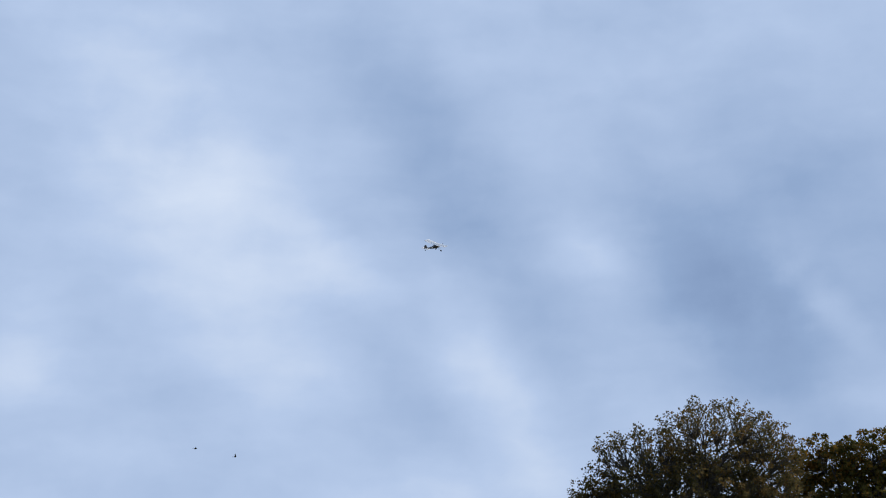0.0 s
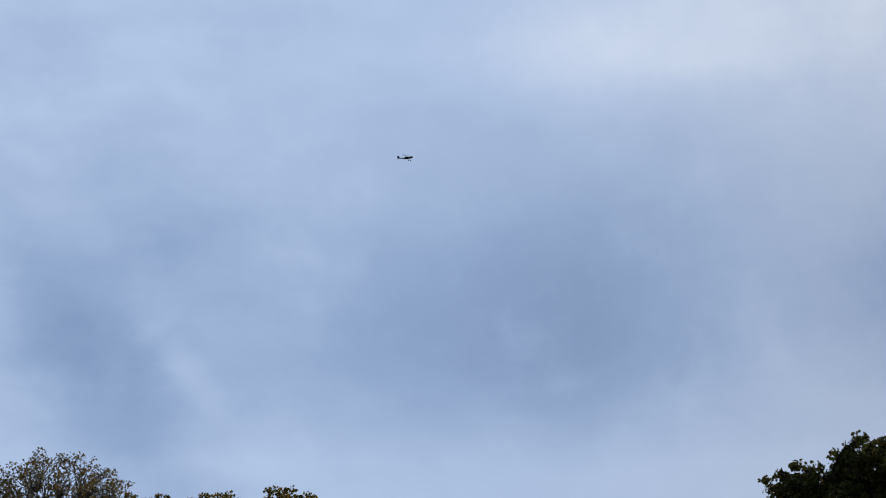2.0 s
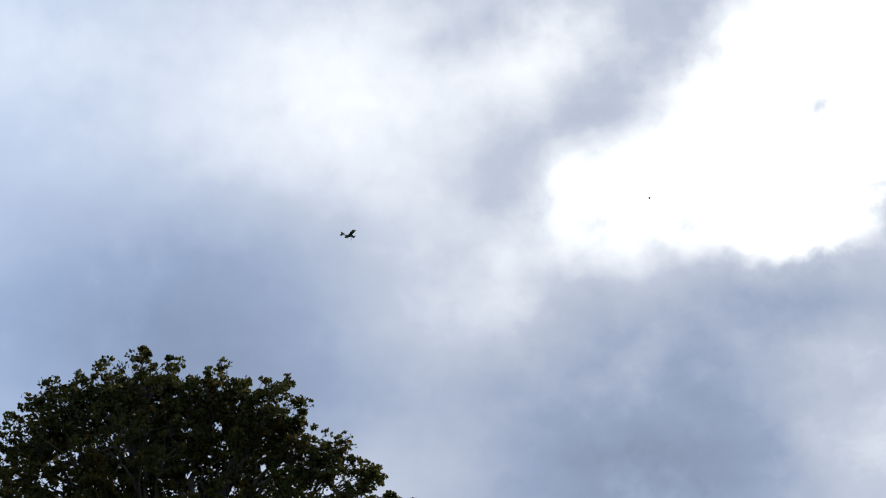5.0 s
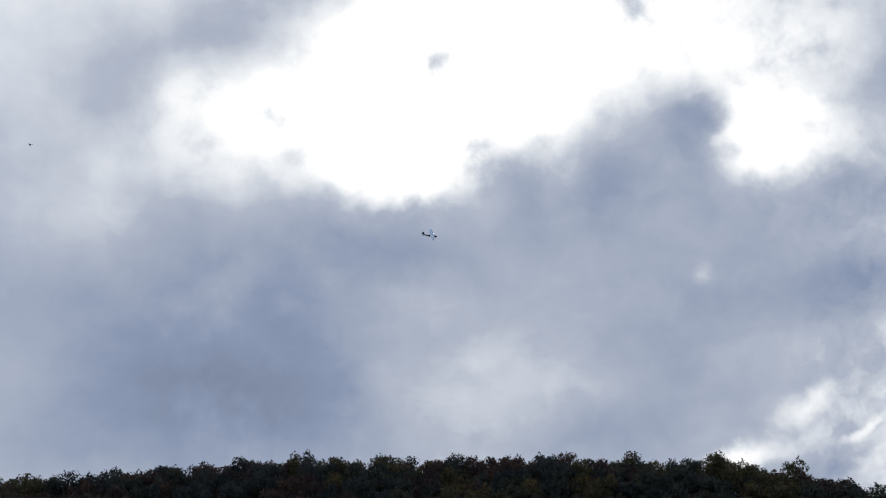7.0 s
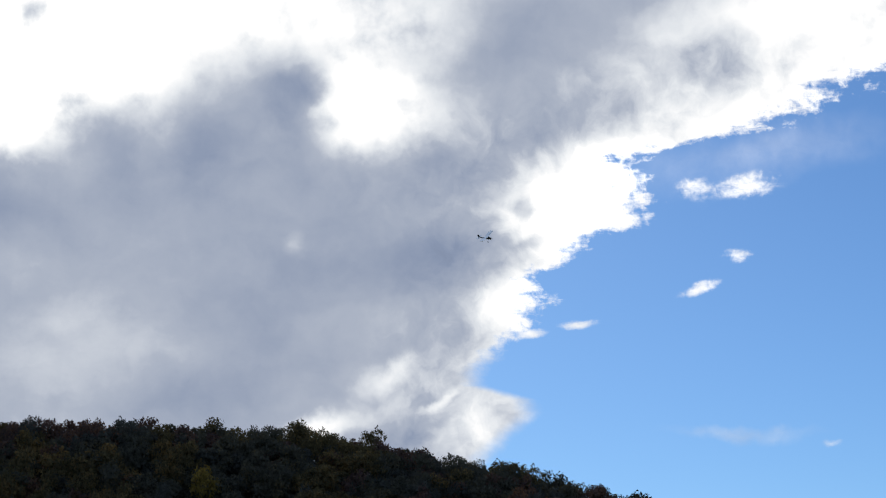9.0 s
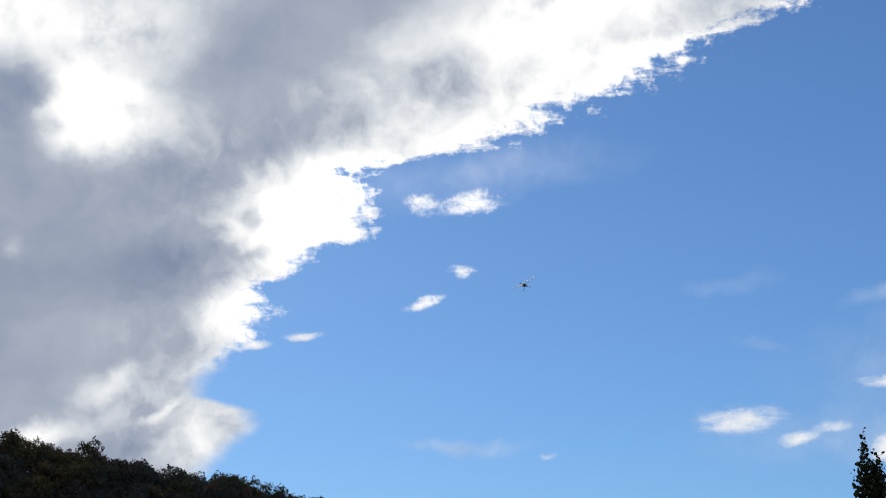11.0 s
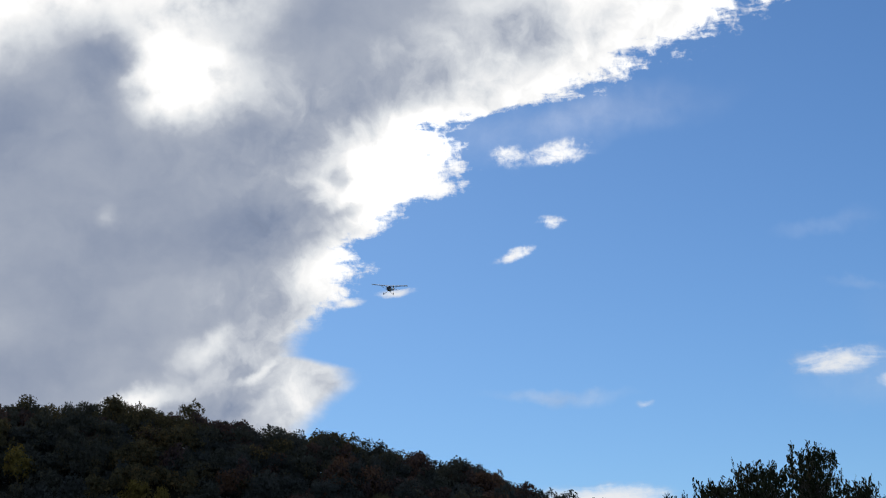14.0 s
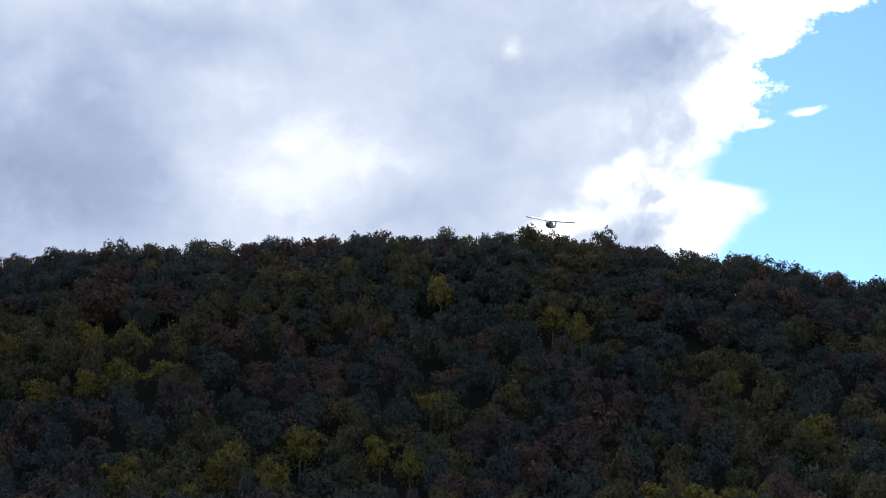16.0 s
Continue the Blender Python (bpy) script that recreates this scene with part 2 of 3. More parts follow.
    b = g.math("MULTIPLY_ADD", g.math("MULTIPLY", veil, 0.27), uneven, b)
    b = g.math("ADD", b, g.math("MULTIPLY", fine, g.span(az, 48, 75, 0.02, 0.06)))
    b = g.math("ADD", b, g.heap(RIMDARK, uw))
    b = g.math("ADD", b, g.math("MULTIPLY", billow, g.math("MULTIPLY", g.span(depth, 7.5, 1.8, 0.13, 0.85), g.span(az, 28, 62, 0.3, 1.0))))
    b = g.math("MAXIMUM", b, g.math("MULTIPLY", g.span(scraps, 0.05, 0.5), g.span(inside, 0.6, -0.6, 0.0, 0.9)))
    b = g.math("DIVIDE", b, 1.6, clamp=True)
    warm = g.ramp(b, [(0.0, (0.17, 0.21, 0.30)), (0.16, (0.25, 0.305, 0.43)), (0.33, (0.42, 0.465, 0.56)), (0.5, (0.78, 0.81, 0.85)), (0.62, (1.02, 1.02, 1.02)), (1.0, (1.7, 1.68, 1.62))])
    cool = g.ramp(b, [(0.0, (0.20, 0.29, 0.48)), (0.16, (0.275, 0.385, 0.595)), (0.33, (0.445, 0.56, 0.775)), (0.5, (0.71, 0.79, 0.92)), (0.62, (1.0, 1.02, 1.04)), (1.0, (1.7, 1.68, 1.62))])
    color = g.mix(g.span(az, 18, 60), cool, warm)

    sky = g.add("ShaderNodeTexSky", sky_type="NISHITA", sun_disc=False, sun_elevation=radians(SUN_EL), sun_rotation=radians(SUN_AZ))
    sky.air_density, sky.dust_density, sky.ozone_density = 1.0, 0.1, 3.0
    blue = g.mix(1.0, sky.outputs[0], (0.485, 0.67, 0.88), "MULTIPLY")
    a = g.add("ShaderNodeBackground")
    g.link(blue, a.inputs[0])
    a.inputs[1].default_value = 0.106
    c = g.add("ShaderNodeBackground")
    g.link(color, c.inputs[0])
    m = g.add("ShaderNodeMixShader")
    g.link(cover, m.inputs[0])
    g.link(a.outputs[0], m.inputs[1])
    g.link(c.outputs[0], m.inputs[2])
    g.link(m.outputs[0], g.add("ShaderNodeOutputWorld").inputs[0])


make_sky()


# ---- materials ----
def material(name, build):
    m = bpy.data.materials.new(name)
    m.use_nodes = True
    g = Graph(m.node_tree)
    g.link(build(g), g.add("ShaderNodeOutputMaterial").inputs[0])
    return m


def principled(g, color, rough=0.6, metal=0.0, height=None, strength=0.3, distance=0.01, gloss=0.5):
    p = g.add("ShaderNodeBsdfPrincipled")
    p.inputs["Specular IOR Level"].default_value = gloss
    g.put(p.inputs["Base Color"], color if isinstance(color, bpy.types.NodeSocket) else (*color, 1))
    g.put(p.inputs["Roughness"], rough)
    p.inputs["Metallic"].default_value = metal
    if height is not None:
        n = g.add("ShaderNodeBump")
        n.inputs["Strength"].default_value, n.inputs["Distance"].default_value = strength, distance
        g.link(height, n.inputs["Height"])
        g.link(n.outputs[0], p.inputs["Normal"])
    return p.outputs[0]


def place(g):
    return g.add("ShaderNodeTexCoord").outputs["Object"]


def leaf_material(name, dark, bright, autumn, share, clump=0.7, thin=0.32):
    """Leaves: each its own shade, whole sprays turned autumn-coloured, light through the blade."""
    def build(g):
        rnd = g.add("ShaderNodeNewGeometry").outputs["Random Per Island"]
        spot = g.noise(place(g), clump, 3, 0.6)
        c = g.mix(rnd, dark, bright)
        turned = g.span(g.math("MULTIPLY_ADD", rnd, 0.25, spot), 0.78 - share, 0.95 - share)
        c = g.mix(turned, c, autumn)
        if thin < 0.2:
            d = g.add("ShaderNodeBsdfDiffuse")
            g.link(c, d.inputs[0])
            front = d.outputs[0]
        else:
            front = principled(g, c, 0.85, gloss=0.06)
        t = g.add("ShaderNodeBsdfTranslucent")
        g.link(c, t.inputs[0])
        m = g.add("ShaderNodeMixShader")
        m.inputs[0].default_value = thin
        g.link(front, m.inputs[1])
        g.link(t.outputs[0], m.inputs[2])
        return m.outputs[0]
    return material(name, build)


def bark_build(g):
    p = place(g)
    n = g.noise(p, 6, 6, 0.65, warp=0.6)
    c = g.mix(n, (0.035, 0.028, 0.02), (0.13, 0.105, 0.08))
    return principled(g, g.mix(g.span(g.noise(p, 0.8, 3), 0.5, 0.7, 0, 0.5), c, (0.09, 0.10, 0.06)), 0.9, height=n, strength=0.8, distance=0.03)


BARK = material("bark", bark_build)
LEAF_BROWN = leaf_material("thin_autumn_leaf", (0.085, 0.074, 0.032), (0.17, 0.135, 0.055), (0.20, 0.125, 0.045), 0.18)
LEAF_OLIVE = leaf_material("olive_leaf", (0.075, 0.068, 0.018), (0.16, 0.135, 0.036), (0.23, 0.125, 0.026), 0.2)
LEAF_OAK = leaf_material("oak_leaf", (0.036, 0.041, 0.013), (0.088, 0.084, 0.024), (0.115, 0.074, 0.02), 0.1)
LEAF_HEDGE = leaf_material("hedge_leaf", (0.020, 0.025, 0.014), (0.042, 0.047, 0.024), (0.055, 0.042, 0.02), 0.1, 2.0, 0.12)
# Far leaf colours; extra blue is mixed in to stand for distance haze.
WOODS = [
    leaf_material("wood_green", (0.047, 0.049, 0.040), (0.075, 0.075, 0.056), (0.096, 0.078, 0.041), 0.1, 0.15, 0.1),
    leaf_material("wood_olive", (0.057, 0.051, 0.031), (0.106, 0.089, 0.043), (0.140, 0.097, 0.040), 0.15, 0.15, 0.1),
    leaf_material("wood_brown", (0.062, 0.044, 0.041), (0.098, 0.067, 0.056), (0.120, 0.070, 0.043), 0.2, 0.15, 0.1),
    leaf_material("wood_yellow", (0.115, 0.090, 0.024), (0.205, 0.150, 0.040), (0.190, 0.118, 0.030), 0.1, 0.15, 0.12),
    leaf_material("wood_haze_blue_green", (0.043, 0.047, 0.043), (0.066, 0.070, 0.060), (0.066, 0.061, 0.050), 0.05, 0.15, 0.1),
]


def ground_build(g):
    p = place(g)
    n = g.noise(p, 0.08, 6, 0.6)
    fine = g.noise(p, 9.0, 5, 0.7)
    c = g.mix(n, (0.035, 0.055, 0.016), (0.10, 0.10, 0.035))
    c = g.mix(g.math("MULTIPLY", fine, 0.5), c, (0.14, 0.12, 0.06))
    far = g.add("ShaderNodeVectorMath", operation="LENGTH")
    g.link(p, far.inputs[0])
    # Beyond about 220 m, under the wood, the ground turns much darker.
    dark_floor = g.mix(fine, (0.010, 0.011, 0.008), (0.026, 0.022, 0.015))
    c = g.mix(g.span(g.math("MULTIPLY_ADD", n, 20.0, far.outputs["Value"]), 226, 236), c, dark_floor)
    return principled(g, c, 0.95, height=fine, strength=0.6, distance=0.05, gloss=0.02)


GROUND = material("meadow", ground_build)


def film_build(base, worn):
    """Ironed-on covering film of a model aeroplane: slightly glossy, faintly scuffed."""
    def build(g):
        p = place(g)
        n = g.noise(p, 14, 5, 0.6)
        c = g.mix(g.span(n, 0.5, 0.75, 0, 0.5), base, worn)
        return principled(g, c, g.span(g.noise(p, 60, 3), 0.3, 0.7, 0.28, 0.5), height=n, strength=0.05, distance=0.002)
    return build


WHITE_FILM = material("white_film", film_build((0.88, 0.88, 0.87), (0.78, 0.78, 0.76)))
DARK_FILM = material("dark_film", film_build((0.035, 0.037, 0.045), (0.06, 0.06, 0.065)))
CLEAR = material("canopy_tint", lambda g: principled(g, (0.03, 0.04, 0.05), 0.08))
METAL = material("spring_steel", lambda g: principled(g, g.mix(g.noise(place(g), 40, 3), (0.4, 0.4, 0.4), (0.6, 0.6, 0.6)), 0.35, 1.0))
RUBBER = material("black_rubber", lambda g: principled(g, g.mix(g.noise(place(g), 30, 3), (0.012, 0.012, 0.012), (0.03, 0.03, 0.03)), 0.8))
FEATHER = material("dark_feather", lambda g: principled(g, g.mix(g.noise(place(g), 30, 3), (0.01, 0.01, 0.011), (0.035, 0.033, 0.03)), 0.6))


# ---- mesh helpers ----
def part(name, bm, mat, parent, label=""):
    me = bpy.data.meshes.new(name)
    bm.to_mesh(me)
    bm.free()
    return fit_out(name, me, mat, parent, label)


def fit_out(name, me, mat, parent, label=""):
    if mat is not None:
        me.materials.append(mat)
    ob = new(name, me)
    ob.parent = parent
    return tagged(ob, label)


def mesh_of(name, verts, faces, smooth=False):
    """A mesh from arrays: all faces with the same number of corners."""
    me = bpy.data.meshes.new(name)
    verts, faces = np.asarray(verts, np.float32), np.asarray(faces, np.int32)
    k = faces.shape[1]
    me.vertices.add(len(verts))
    me.vertices.foreach_set("co", verts.ravel())
    me.loops.add(faces.size)
    me.loops.foreach_set("vertex_index", faces.ravel())
    me.polygons.add(len(faces))
    me.polygons.foreach_set("loop_start", np.arange(0, faces.size, k, dtype=np.int32))
    if smooth:
        me.polygons.foreach_set("use_smooth", np.ones(len(faces), bool))
    me.update(calc_edges=True)
    return me


def tubes(lines, sides=5):
    """Tapered tubes along polylines [(points, radii)], as arrays."""
    vs, fs, base = [], [], 0
    ang = np.linspace(0, 2 * np.pi, sides, endpoint=False)
    for pts, rad in lines:
        pts = np.asarray(pts, float)
        d = np.gradient(pts, axis=0)
        d /= np.linalg.norm(d, axis=1, keepdims=True) + 1e-9
        ref = np.where(np.abs(d[:, 2:3]) > 0.9, [[1.0, 0, 0]], [[0, 0, 1.0]])
        a = np.cross(d, ref)
        a /= np.linalg.norm(a, axis=1, keepdims=True) + 1e-9
        b = np.cross(d, a)
        ring = pts[:, None] + np.asarray(rad)[:, None, None] * (np.cos(ang)[None, :, None] * a[:, None] + np.sin(ang)[None, :, None] * b[:, None])
        n = len(pts)
        vs.append(ring.reshape(-1, 3))
        i, j = np.meshgrid(np.arange(n - 1), np.arange(sides), indexing="ij")
        q = np.stack([i * sides + j, i * sides + (j + 1) % sides, (i + 1) * sides + (j + 1) % sides, (i + 1) * sides + j], -1)
        fs.append(q.reshape(-1, 4) + base)
        base += n * sides
    return np.concatenate(vs), np.concatenate(fs)


def leaves(centers, size, rng, long=1.7, droop=0.25, way=None):
    """One rounded, folded six-cornered blade at each centre, turned at random (or along way)."""
    n = len(centers)
    a = rng.normal(size=(n, 3)) if way is None else way + 0.45 * rng.normal(size=(n, 3))
    a[:, 2] -= droop if way is None else 0
    a /= np.linalg.norm(a, axis=1, keepdims=True)
    b = np.cross(a, rng.normal(size=(n, 3)))
    b /= np.linalg.norm(b, axis=1, keepdims=True)
    nrm = np.cross(a, b)
    s = size * rng.uniform(0.6, 1.35, (n, 1))
    w = s / long
    fold = nrm * w * 0.35
    v = np.stack([centers - a * s, centers - a * s * 0.35 + b * w * 0.8 + fold, centers + a * s * 0.5 + b * w + fold,
                  centers + a * s, centers + a * s * 0.5 - b * w + fold, centers - a * s * 0.35 - b * w * 0.8 + fold], 1)
    return v.reshape(-1, 3), np.arange(6 * n).reshape(-1, 6)


def wander(a, b, rng, steps, sag):
    t = np.linspace(0, 1, steps)[:, None]
    p = np.asarray(a) * (1 - t) + np.asarray(b) * t
    span = np.linalg.norm(np.asarray(b) - np.asarray(a))
    k = rng.normal(size=(steps, 3)) * span * sag
    k[0] = k[-1] = 0
    p = p + k
    p[:, 2] += np.sin(t[:, 0] * np.pi) * span * 0.06
    return p


def direction(az, el=0.0):
    a, e = radians(az), radians(el)
    return np.array([math.sin(a) * math.cos(e), math.cos(a) * math.cos(e), math.sin(e)])


def ground_height(x, y):
    """The valley floor, and the wooded hill that rises beyond it."""
    r = np.hypot(x, y)
    az = np.degrees(np.arctan2(x, y))
    rise = np.interp(az, RIDGE_AZ, RIDGE_EL)
    top = RIDGE_R * np.tan(np.radians(rise)) + EYE[2] - 7.5
    top = np.maximum(top, 0)
    s = np.clip((r - HILL_FOOT) / (RIDGE_R - HILL_FOOT), 0, 1)
    s = s * s * (3 - 2 * s) * 0.5 + s * 0.5
    back = np.clip((r - RIDGE_R) / 700, 0, 1)
    return top * s * (1 - 0.6 * back)


RIDGE_R, HILL_FOOT = 330.0, 225.0
RIDGE_AZ = [-180, -60, 20, 45, 56.6, 60.9, 65.8, 69.5, 72.0, 73.6, 74.8, 76.1, 78.2, 79.0, 81.3, 82.1, 83.2, 84.8, 87.2, 89.2, 89.8, 90.7, 91.9, 93.8, 97.6, 100, 108, 125, 180]
RIDGE_EL = [0.5, 0.5, 2.5, 7.4, 9.0, 9.72, 10.22, 10.42, 10.42, 10.72, 10.5, 10.62, 10.5, 10.7, 10.38, 10.38, 9.95, 9.75, 9.36, 8.7, 8.9, 8.45, 8.25, 7.35, 6.3, 5.3, 3.0, 1.0, 0.5]


def make_ground():
    radii = np.concatenate([[0.0], np.geomspace(4, 110, 14), np.linspace(125, 420, 48), np.geomspace(480, 4300, 10)])
    azs = np.radians(np.linspace(-180, 180, 241)[:-1])
    rr, aa = np.meshgrid(radii, azs, indexing="ij")
    x, y = rr * np.sin(aa) - 3.0, rr * np.cos(aa) - 5.0
    z = ground_height(x, y)
    n, m = rr.shape
    i, j = np.meshgrid(np.arange(n - 1), np.arange(m), indexing="ij")
    q = np.stack([i * m + j, i * m + (j + 1) % m, (i + 1) * m + (j + 1) % m, (i + 1) * m + j], -1).reshape(-1, 4)
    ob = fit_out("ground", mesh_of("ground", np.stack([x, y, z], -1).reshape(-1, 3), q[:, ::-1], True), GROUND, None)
    tagged(ob, "grassy valley floor rising into a wooded hillside", "ground", kind="structure")


make_ground()


# ---- near trees ----
def broadleaf(name, label, az, dist, lobes, mat, seed, tips, per_tip, size, spread, shell=0.55, trunk_r=0.35, group="", shoots=0, twig=0.03, category="tree", reach=0.3, long=1.7, upright=False, bare=0):
    """A tree whose crown is heaps of leafy sprays round limbs. lobes: azimuth, height angle, half width, half height (degrees), depth offset (m)."""
    rng = np.random.default_rng(seed)
    base = direction(az) * dist
    base[2] = float(ground_height(base[0], base[1]))
    tree = new(name)
    tree.location = base
    tagged(tree, label, category, group)
    out = direction(az)
    deg = math.radians(1) * dist
    low = min(e - v for _, e, _, v, _ in lobes)
    fork = np.array([0, 0, max(0.4, dist * math.tan(radians(low)) + EYE[2] - 0.5)])
    bole = wander((0, 0, 0), fork, rng, 6, 0.012)
    v, f = tubes([(bole, np.linspace(trunk_r * 1.25, trunk_r * 0.8, 6))], 10)
    fit_out("trunk", mesh_of("trunk", v, f, True), BARK, tree)
    blades_c = []
    area = sum(l[2] * l[3] for l in lobes)
    for number, (la, le, rw, rh, dy) in enumerate(lobes):
        thinned = 0.6 if number < bare else 1.0
        d = dist + dy
        c = direction(la, le) * d / math.cos(radians(le)) + np.array(EYE) - base
        half = np.array([rw * deg, rw * deg * 0.9, rh * deg])
        side = np.array([out[1], -out[0], 0])
        joint = fork + (c - fork) * rng.uniform(0.5, 0.7) - np.array([0, 0, half[2] * 0.25])
        limb = wander(fork, joint, rng, 5, 0.05)
        lines = [(limb, np.linspace(trunk_r * 0.55, trunk_r * 0.28, 5))]
        n = max(8, int(tips * (0.35 + 0.65 * thinned) * rw * rh / area))
        u = rng.normal(size=(n, 3))
        u /= np.linalg.norm(u, axis=1, keepdims=True)
        core = 0.62 if number < bare else shell
        rad = core + (1 - core) * rng.uniform(0, 1, n) ** 0.6
        rad = np.minimum(rad * (1 + 0.06 * rng.normal(size=n)), 1.0)
        p = c + (u * rad[:, None]) * half @ np.eye(3)
        boughs = [joint + (p[k] - joint) * 0.55 + rng.normal(size=3) * spread for k in rng.choice(n, max(3, n // 9), replace=False)]
        for q in boughs:
            lines.append((wander(joint, q, rng, 5, 0.06), np.linspace(trunk_r * 0.24, twig, 5)))
        bq = np.array(boughs)
        for tip in p:
            start = bq[np.argmin(np.linalg.norm(bq - tip, axis=1))]
            w = wander(start, tip, rng, 4, 0.09)
            lines.append((w, np.linspace(twig * 0.9, twig * 0.25, 4)))
            k = int(per_tip * thinned * rng.uniform(0.5, 1.4))
            ball = rng.normal(size=(k, 3))
            ball *= (rng.uniform(0.15, 1, k) ** 0.5 / np.linalg.norm(ball, axis=1))[:, None]
            along = np.where(rng.uniform(size=k) < 0.12, rng.uniform(0.45, 1.0, k), 1.0)[:, None]
            blades_c.append(start + (tip - start) * along + ball * (spread * 1.9 * rng.uniform(0.65, 1.35)) * np.array([1.1, 1.1, 0.8]))
        for _ in range(int(shoots * rw)):
            q = c + np.array([*(side[:2] * rng.uniform(-0.85, 0.85) * half[0]), half[2] * rng.uniform(0.5, 0.8)])
            tip = q + np.array([rng.normal() * reach * 0.2, rng.normal() * reach * 0.2, rng.uniform(0.4, 1.3) * reach])
            lines.append((wander(q, tip, rng, 5, 0.03), np.linspace(twig * 0.6, twig * 0.25, 5)))
            k = int(rng.integers(9, 18))
            blades_c.append(q + (tip - q) * rng.uniform(0, 1, k)[:, None] ** 0.8 + rng.normal(size=(k, 3)) * size * 0.45)
        v, f = tubes(lines, 4)
        fit_out("limb", mesh_of("limb", v, f, True), BARK, tree)
    at = np.concatenate(blades_c)
    v, f = leaves(at, size, rng, long, way=np.tile([0.0, 0.0, 1.0], (len(at), 1)) if upright else None)
    fit_out("crown", mesh_of("crown", v, f), mat, tree)
    return tree


broadleaf("autumn_tree", "half-bare brown autumn tree with a rounded crown", 8.6, 74, [
    (9.6, 9.75, 2.3, 1.45, 0), (6.9, 9.0, 1.8, 1.28, -1), (11.2, 9.05, 1.6, 1.5, 1), (5.6, 7.9, 1.13, 0.90, 0), (8.6, 8, 2.71, 1.58, 0), (11.5, 7.6, 1.36, 1.36, 0)],
    LEAF_BROWN, 11, 1900, 30, 0.05, 0.12, 0.2, long=1.35, twig=0.034, bare=3)
broadleaf("oak_tree", "olive-brown leafy tree in a row of trees", 15.0, 78, [
    (12.5, 8.3, 0.9, 0.9, 0), (13.4, 8.9, 1.36, 1.02, 0), (15, 9, 1.47, 1.13, 0), (16.2, 8.2, 1.58, 1.36, 1), (13.6, 7.5, 1.81, 1.36, 0), (15.2, 7.2, 2.03, 1.36, 0)],
    LEAF_OLIVE, 12, 675, 44, 0.066, 0.13, 0.3, long=1.3)
broadleaf("oak_tree", "dark olive tree with a raised rounded top", 17.6, 80, [
    (17.5, 9.5, 1.07, 0.85, 0), (17.2, 8.4, 1.58, 1.13, 0), (18.5, 8.2, 1.36, 1.13, 1), (17.8, 7.2, 2.03, 1.36, 0)],
    LEAF_OLIVE, 13, 570, 44, 0.066, 0.13, 0.3, long=1.3)
broadleaf("oak_tree", "olive tree at the end of a row", 20.5, 82, [
    (19.6, 8.6, 0.90, 0.90, 0), (20.6, 8.7, 0.90, 0.85, 0), (21.4, 7.8, 0.79, 0.90, 1), (20.3, 7.4, 1.69, 1.24, 0), (22.2, 7.3, 0.56, 0.90, 0)],
    LEAF_OLIVE, 14, 480, 44, 0.066, 0.13, 0.3, long=1.3)
broadleaf("large_oak", "tall broad dark green oak beginning to turn", 45.3, 60, [
    (42.8, 14.38, 1.42, 1.19, 0.4), (45.5, 14.18, 1.53, 1.41, -0.3), (47.6, 13.98, 1.32, 1.30, 0.3), (44.2, 14.88, 2.35, 1.52, 0), (41.3, 14.38, 1.61, 1.34, 0.5), (46.6, 14.98, 1.48, 1.22, 0), (48.5, 14.58, 1.48, 1.34, -0.5), (49, 13.24, 1.72, 1.34, 0),
    (40.9, 12.94, 2.11, 1.59, 0), (43.8, 12.94, 2.73, 1.83, -1), (46.8, 12.84, 2.48, 1.71, 0.5), (50.6, 12.74, 1.23, 1.16, 0), (51.9, 12.14, 0.93, 0.74, 0.5),
    (39.8, 11.34, 1.97, 1.22, 0), (42.5, 10.84, 2.84, 1.71, 0), (46, 10.64, 2.97, 1.83, 0), (49.5, 11.04, 2.48, 1.47, 0), (53, 11.04, 0.99, 0.74, 0)],
    LEAF_OAK, 15, 1950, 36, 0.07, 0.115, 0.2, 0.5, long=1.2)
broadleaf("oak_tree", "low dark green tree beside the large oak", 36.8, 62, [
    (35.4, 10.1, 1.47, 0.85, 0), (37.6, 10.8, 1.47, 1.07, 0), (36.2, 9.2, 2.03, 1.24, 0), (38.4, 9.8, 1.36, 1.24, 0.5)],
    LEAF_OAK, 16, 640, 34, 0.07, 0.115, 0.3, long=1.2)
broadleaf("garden_shrub", "tall dark leafy shrub with upright shoots against the sky", 113.5, 14, [
    (114.9, 9.5, 1.5, 1.55, 0), (113.2, 9.5, 1.0, 1.45, 0), (112.1, 9.2, 0.75, 1.4, 0.1), (116.4, 9.4, 1.3, 1.6, 0.2), (109.1, 8.7, 0.42, 0.95, 0), (110.3, 8.1, 0.4, 0.8, 0),
    (111.3, 8.4, 0.5, 1.2, 0), (117.9, 8.7, 1.8, 1.8, 0), (113.5, 6.2, 4.2, 2.2, 0)],
    LEAF_HEDGE, 21, 3000, 22, 0.018, 0.05, 0.2, 0.07, shoots=13, reach=0.24, twig=0.005, category="shrub", long=1.4)
broadleaf("hedge_shrub", "dark shrub with fine upright leafy sprays", 102.3, 18, [
    (103.6, 6.9, 0.9, 1.2, 0), (102.0, 6.5, 1.2, 1.1, 0.2), (100.5, 6.1, 1.1, 1.0, 0), (99.0, 5.7, 0.6, 0.9, 0), (105.0, 5.9, 0.7, 0.9, 0),
    (106.5, 5.2, 0.9, 0.9, 0), (102.3, 3.9, 4.0, 1.8, 0)],
    LEAF_HEDGE, 22, 3000, 10, 0.026, 0.06, 0.3, 0.07, shoots=45, twig=0.006, category="shrub", reach=0.17, long=3.4, upright=True)


